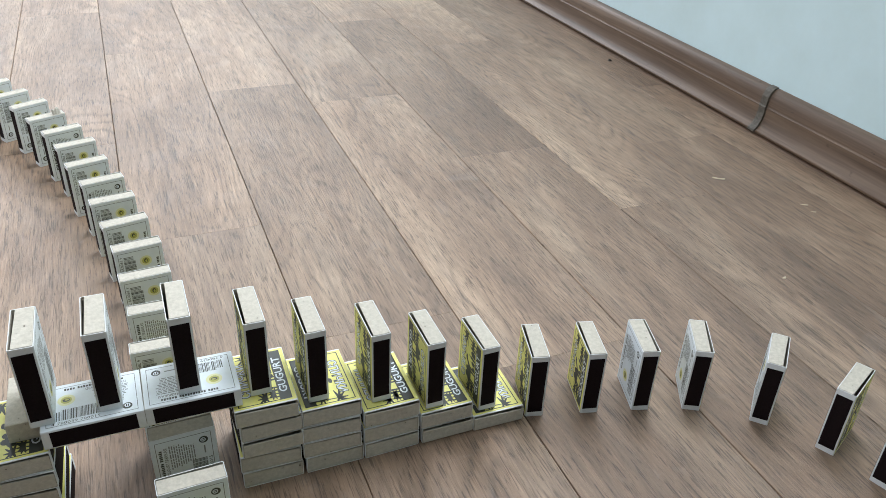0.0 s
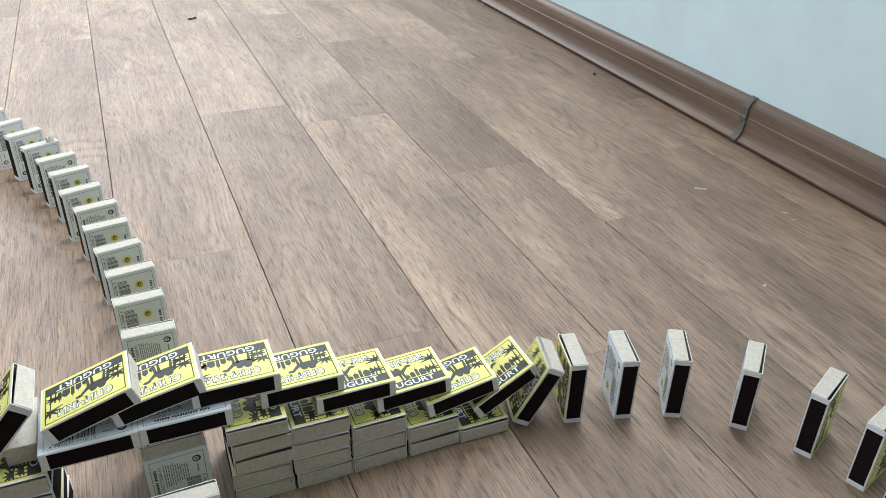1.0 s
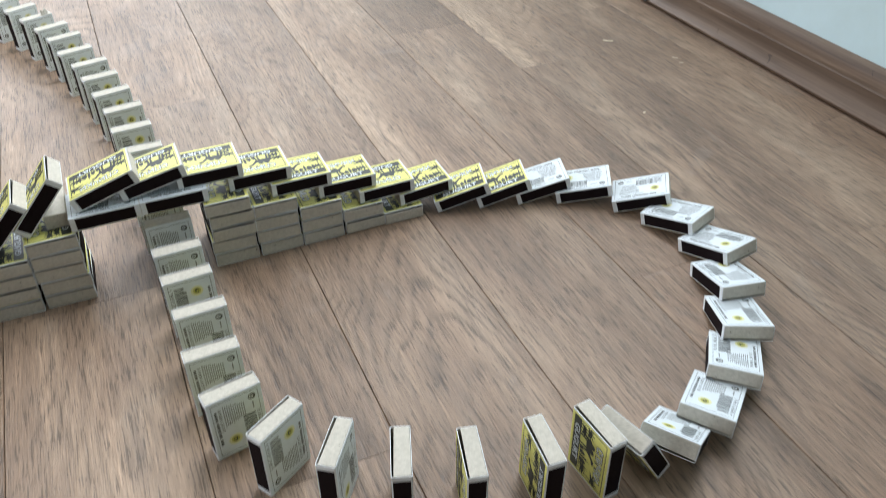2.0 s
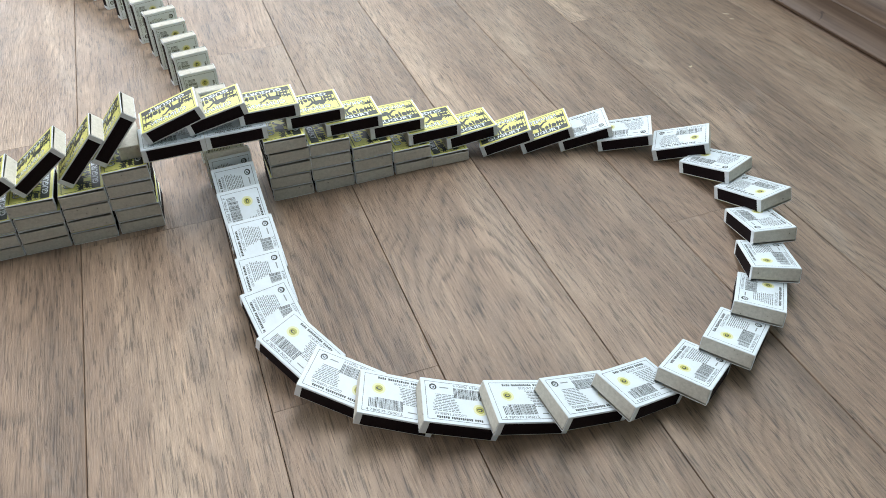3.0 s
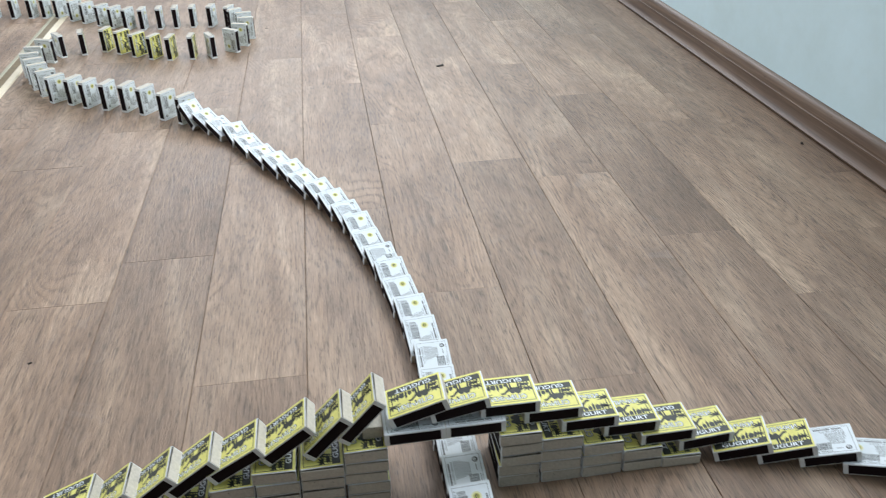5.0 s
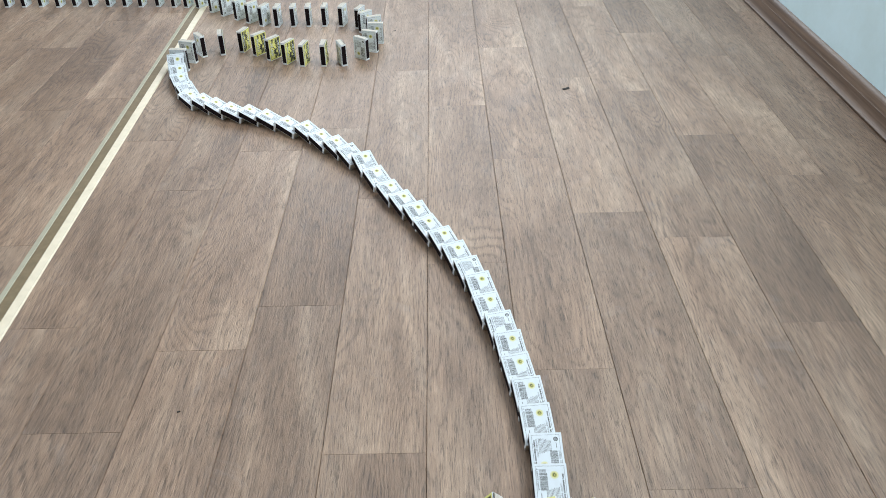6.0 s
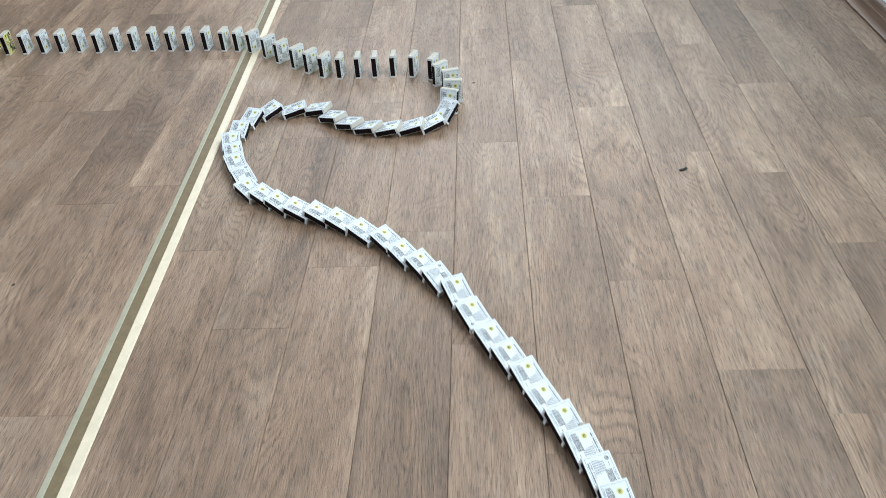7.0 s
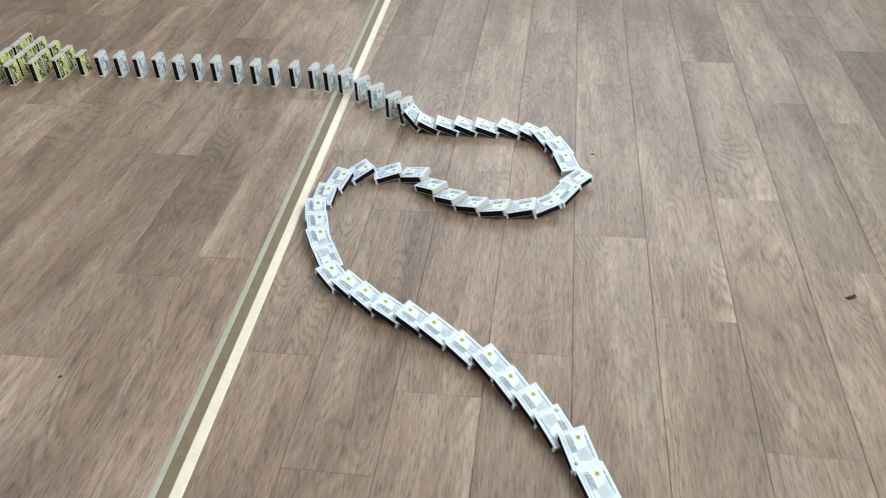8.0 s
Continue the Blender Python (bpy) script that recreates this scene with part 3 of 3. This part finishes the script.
def place_boxes():
    kinds = {}
    rnd = random.Random(11)

    def make(yellow, flip, label, group, m, push=0.0):
        key = (yellow, flip, label, group, push)
        if key not in kinds:
            kinds[key] = ob = matchbox(*key)
            ob.matrix_basis = m
            return ob
        return copy_thing(kinds[key], m)

    row = []
    upright = {5, 6, 8, 9, 10}
    # white boxes that stand with the small print upwards
    print_up = {11, 12, 14, 16, 18, 22, 24, 26, 28, 29, 30, 32, 33, 34, 36, 41, 44, 53, 64, 72, 79}
    for k, (x, y, z, a) in enumerate(chain()):
        i = k + FIRST
        yellow = i <= 10
        if i <= 8:
            flip, label = i in upright, "yellow matchbox, picture side back, toppled along the matchbox bridge"
        elif i <= 10:
            flip, label = True, "yellow matchbox, picture side back, toppling onto the floor after the bridge"
        elif i < 36:
            flip, label = i in print_up, "white-backed matchbox falling in the loop of matchboxes on the floor"
        elif i < 84:
            flip, label = i in print_up, "white-backed matchbox falling in the winding row on the floor"
        else:
            flip, label = rnd.random() < 0.4, "white-backed matchbox standing in the far straight row"
        row.append(make(yellow, flip, label, "row of toppling matchboxes", pose(x, y, z, 0, 0, a)))
    # the stacks that carry the ramps, picture side up
    for stacks, front, turns in ((LEFT_STACKS, 0.036, (1, 1, 1, 1, 1, 1)), (RIGHT_STACKS, 0.034, (1, 0, 1, 1, 0))):
        for (x, count), turn in zip(stacks, turns):
            for k in range(count):
                flat = pose(x + rnd.uniform(-0.0008, 0.0008), front + BOX_H / 2 + rnd.uniform(-0.0010, 0.0012), k * STEP + BOX_T, rnd.uniform(-0.3, 0.3), rnd.uniform(-0.8, 0.8), rnd.uniform(-1.8, 1.8))
                flat = flat @ pose(0, BOX_H / 2, 0, 90)
                make(False, bool(turn) if k == count - 1 else rnd.random() < 0.5, "yellow matchbox lying picture side up in a stack of the ramp", "stacked matchboxes of the bridge", flat, rnd.choice((-0.0009, -0.0004, 0.0002, 0.0007)))
    # the two boxes of the deck, white side up, and the box at its head
    for x, a in ((-0.3945, 0.4), (-0.3440, -0.3)):
        flat = pose(x, 0.0545, 6 * STEP, 0, 0, -90 + a) @ pose(0, 0, 0, 90) @ pose(0, 0, 0)
        flat = Matrix.Translation((0.0496, 0, 0)) @ flat
        make(True, a > 0, "white matchbox lying flat as deck of the bridge", "deck matchboxes of the bridge", flat)
    bm = bmesh.new()
    block(bm, -0.4118, -0.3955, 0.048, 0.088, 5 * STEP, 6 * STEP - 0.0004, bevel=0.0006)
    tagged(new("cardboard_spacer", mesh_of(bm, BOARD)), "small grey cardboard block beside the bridge deck", "spacer")
    # the wedge of boxes behind the far row
    for r in range(5):
        for c in range(r + 1):
            x, y = -1.6985 - 0.0455 * r, 1.8050 + 0.041 * (c - r / 2)
            make(True, rnd.random() < 0.5, "yellow matchbox standing in a wedge at the end of the row", "standing wedge of matchboxes",
                 pose(x + rnd.uniform(-0.002, 0.002), y + rnd.uniform(-0.002, 0.002), 0, 0, 0, 90 + rnd.uniform(-4, 4)))
    return row


# ---- small things on the floor ----
def litter():
    def scrap(name, x, y, turn, size, mat, label, bend=0.0):
        rnd = random.Random(round(x * 1000))
        bm = bmesh.new()
        n = 6
        rows = []
        for k in range(n + 1):
            s = k / n - 0.5
            w = size[1] / 2 * (0.6 + 0.4 * math.cos(s * 2.6)) * rnd.uniform(0.75, 1.15)
            lift = size[2] * (0.5 + 0.5 * abs(s)) * rnd.uniform(0.8, 1.2)
            c = bend * (s * s - 0.25)
            rows.append([bm.verts.new(p) for p in ((s * size[0], c - w, 0), (s * size[0], c - w * 0.6, lift), (s * size[0], c + w * 0.6, lift), (s * size[0], c + w, 0))])
        for a, b in zip(rows, rows[1:]):
            for k in range(3):
                bm.faces.new((a[k], b[k], b[k + 1], a[k + 1]))
        bm.faces.new(rows[0])
        bm.faces.new(rows[-1])
        ob = tagged(new(name, mesh_of(bm, mat)), label, "litter")
        ob.matrix_basis = pose(x, y, 0.0, 0, 0, turn)

    scrap("floor_chip", -0.175, 1.182, 30, (0.016, 0.008, 0.003), CHIP, "small dark chip lying on the floor", 0.004)
    scrap("match_splinter", 0.247, 0.292, -38, (0.013, 0.0022, 0.0014), MATCHWOOD, "thin pale match splinter on the floor", 0.002)
    scrap("match_splinter", 0.293, 0.215, -35, (0.007, 0.0012, 0.001), MATCHWOOD, "thin pale match splinter on the floor")
    scrap("match_splinter", 0.291, 0.200, -30, (0.005, 0.0010, 0.001), MATCHWOOD, "thin pale match splinter on the floor")
    scrap("crumb", 0.176, 0.113, 10, (0.0032, 0.0026, 0.0014), MATCHWOOD, "pale crumb on the floor")
    scrap("crumb", -0.545, 1.548, 15, (0.006, 0.004, 0.0016), CHIP, "dark crumb on the floor")
    scrap("crumb", -1.270, 0.905, 40, (0.005, 0.004, 0.0016), CHIP, "dark crumb on the floor")
    scrap("crumb", -0.752, 0.285, 20, (0.004, 0.003, 0.0014), CHIP, "dark crumb on the floor")
    scrap("crumb", 0.346, 0.669, 70, (0.007, 0.005, 0.002), CHIP, "dark crumb on the floor beside the skirting")
    scrap("crumb", -0.030, -0.262, 40, (0.004, 0.003, 0.0016), CHIP, "dark crumb on the floor")


def torn_flap(box):
    """A torn, curled flap at the top end of one box."""
    rnd = random.Random(4)
    bm = bmesh.new()
    cols = []
    for i in range(6):
        cols.append([bm.verts.new((0.006 + 0.0016 * i, -BOX_T + 0.001 + 0.0016 * j - 0.0022 * math.sin(i * 0.9) * (j / 4),
                                   BOX_H + 0.0004 + 0.0055 * math.sin(j / 4 * 1.9) * rnd.uniform(0.6, 1.1))) for j in range(5)])
    for a, b in zip(cols, cols[1:]):
        for j in range(4):
            bm.faces.new((a[j], b[j], b[j + 1], a[j + 1]))
    part("torn_flap", mesh_of(bm, CRUMPLE), box, "torn curled cardboard flap")


# ---- the fall ----
def front_at(t):
    for (t0, a), (t1, b) in zip(FRONT, FRONT[1:]):
        if t <= t1:
            return a + (b - a) * (t - t0) / (t1 - t0)
    return FRONT[-1][1]


def leans(row, t):
    """The lean of every box at t, in radians: the box that is being pushed leads, and each one behind rests on the next."""
    head = front_at(t)
    out = [0.0] * len(row)
    j = min(len(row) - 2, math.floor(head) - FIRST)
    f = head - math.floor(head)
    for k in range(j, -1, -1):
        (x, y, z, _), (x1, y1, z1, _) = row[k], row[k + 1]
        s, dz, nxt = math.hypot(x1 - x, y1 - y), z1 - z, out[k + 1]
        reach = max(-0.2, min(0.98, (s * math.cos(nxt) - dz * math.sin(nxt) - BOX_T) / BOX_H))
        touch = nxt + math.asin(reach)
        if k == j:
            touch *= 0.25 * f + 0.75 * f * f
        out[k] = max(0.0, min(touch, radians(PROPPED.get(k + FIRST, 90))))
    return out


def motions():
    row = chain()
    step = 1 / 15
    times = [n * step for n in range(121)]
    table = [leans(row, t) for t in times]
    for k, ob in enumerate(BOXES):
        x, y, z, a = row[k]
        i = k + FIRST
        sx, sy, sa = STOOD[i - 13] if 13 <= i <= 15 else (x, y, a)
        turn = (a - sa + 180) % 360 - 180 + ASKEW.get(i, 0)
        last = table[-1][k]
        rows, full = [], max(last, radians(50))

        def at(lean):
            q = min(1.0, lean / full)
            q = q * q
            return pose(sx + (x - sx) * q, sy + (y - sy) * q, z, 0, 0, sa + turn * q) @ pose(0, 0, 0, -math.degrees(lean))

        for n, t in enumerate(times):
            now = table[n][k]
            before = table[n - 1][k] if n else None
            after = table[n + 1][k] if n + 1 < len(times) else None
            if before is None or after is None or abs(now - before) > 0.002 or abs(after - now) > 0.002:
                rows.append((t, at(now)))
        walk(ob, rows)


FLOOR_BASE = room()
skirting()
threshold()
BOXES = place_boxes()
litter()
torn_flap(BOXES[45 - FIRST])


def planks(floor):
    rnd = random.Random(2)
    shapes = {}

    def slab(x0, x1, y0, y1, mat):
        key = (round(x1 - x0, 4), round(y1 - y0, 4), mat.name)
        if key not in shapes:
            bm = bmesh.new()
            w, l, g, e = key[0] / 2 - 0.00024, key[1] / 2 - 0.00006, 0.00040, 0.0006
            rings = [[bm.verts.new((sx * (w - i), sy * (l - i * 0.3), z)) for sx, sy in ((1, 1), (-1, 1), (-1, -1), (1, -1))]
                     for i, z in ((0, -0.004), (0, -e), (g, 0))]
            for a, b in zip(rings, rings[1:]):
                for k in range(4):
                    bm.faces.new((a[k], a[(k + 1) % 4], b[(k + 1) % 4], b[k]))
            bm.faces.new(rings[-1])
            shapes[key] = mesh_of(bm, mat)
        part("plank", shapes[key], floor, m=pose((x0 + x1) / 2, (y0 + y1) / 2, 0))

    for c in range(-16, 5):
        x0, x1 = seam(c), seam(-8) if c == -9 else seam(c + 1)
        joint = JOINTS.get(c, rnd.uniform(0, PLANK_L))
        y = joint - PLANK_L * math.ceil((joint + 0.85) / PLANK_L)
        while y < 3.6:
            slab(x0, x1, y, y + PLANK_L, FLOOR_2 if c < -8 else FLOOR)
            y += PLANK_L
    # the rest of the floor, farther off
    bm = bmesh.new()
    for c in range(-39, 9):
        for r in range(-7, 11):
            x0, x1, y0 = seam(c), seam(-8) if c == -9 else seam(c + 1), r * PLANK_L
            if -16 <= c < 5 and -0.5 <= y0 <= 3.0:
                continue
            block(bm, x0 + 0.0004, x1 - 0.0004, y0, y0 + PLANK_L - 0.0006, -0.004, -0.0008)
    tagged(part("far_planks", mesh_of(bm, FLOOR), floor), kind="stuff")


planks(FLOOR_BASE)
motions()
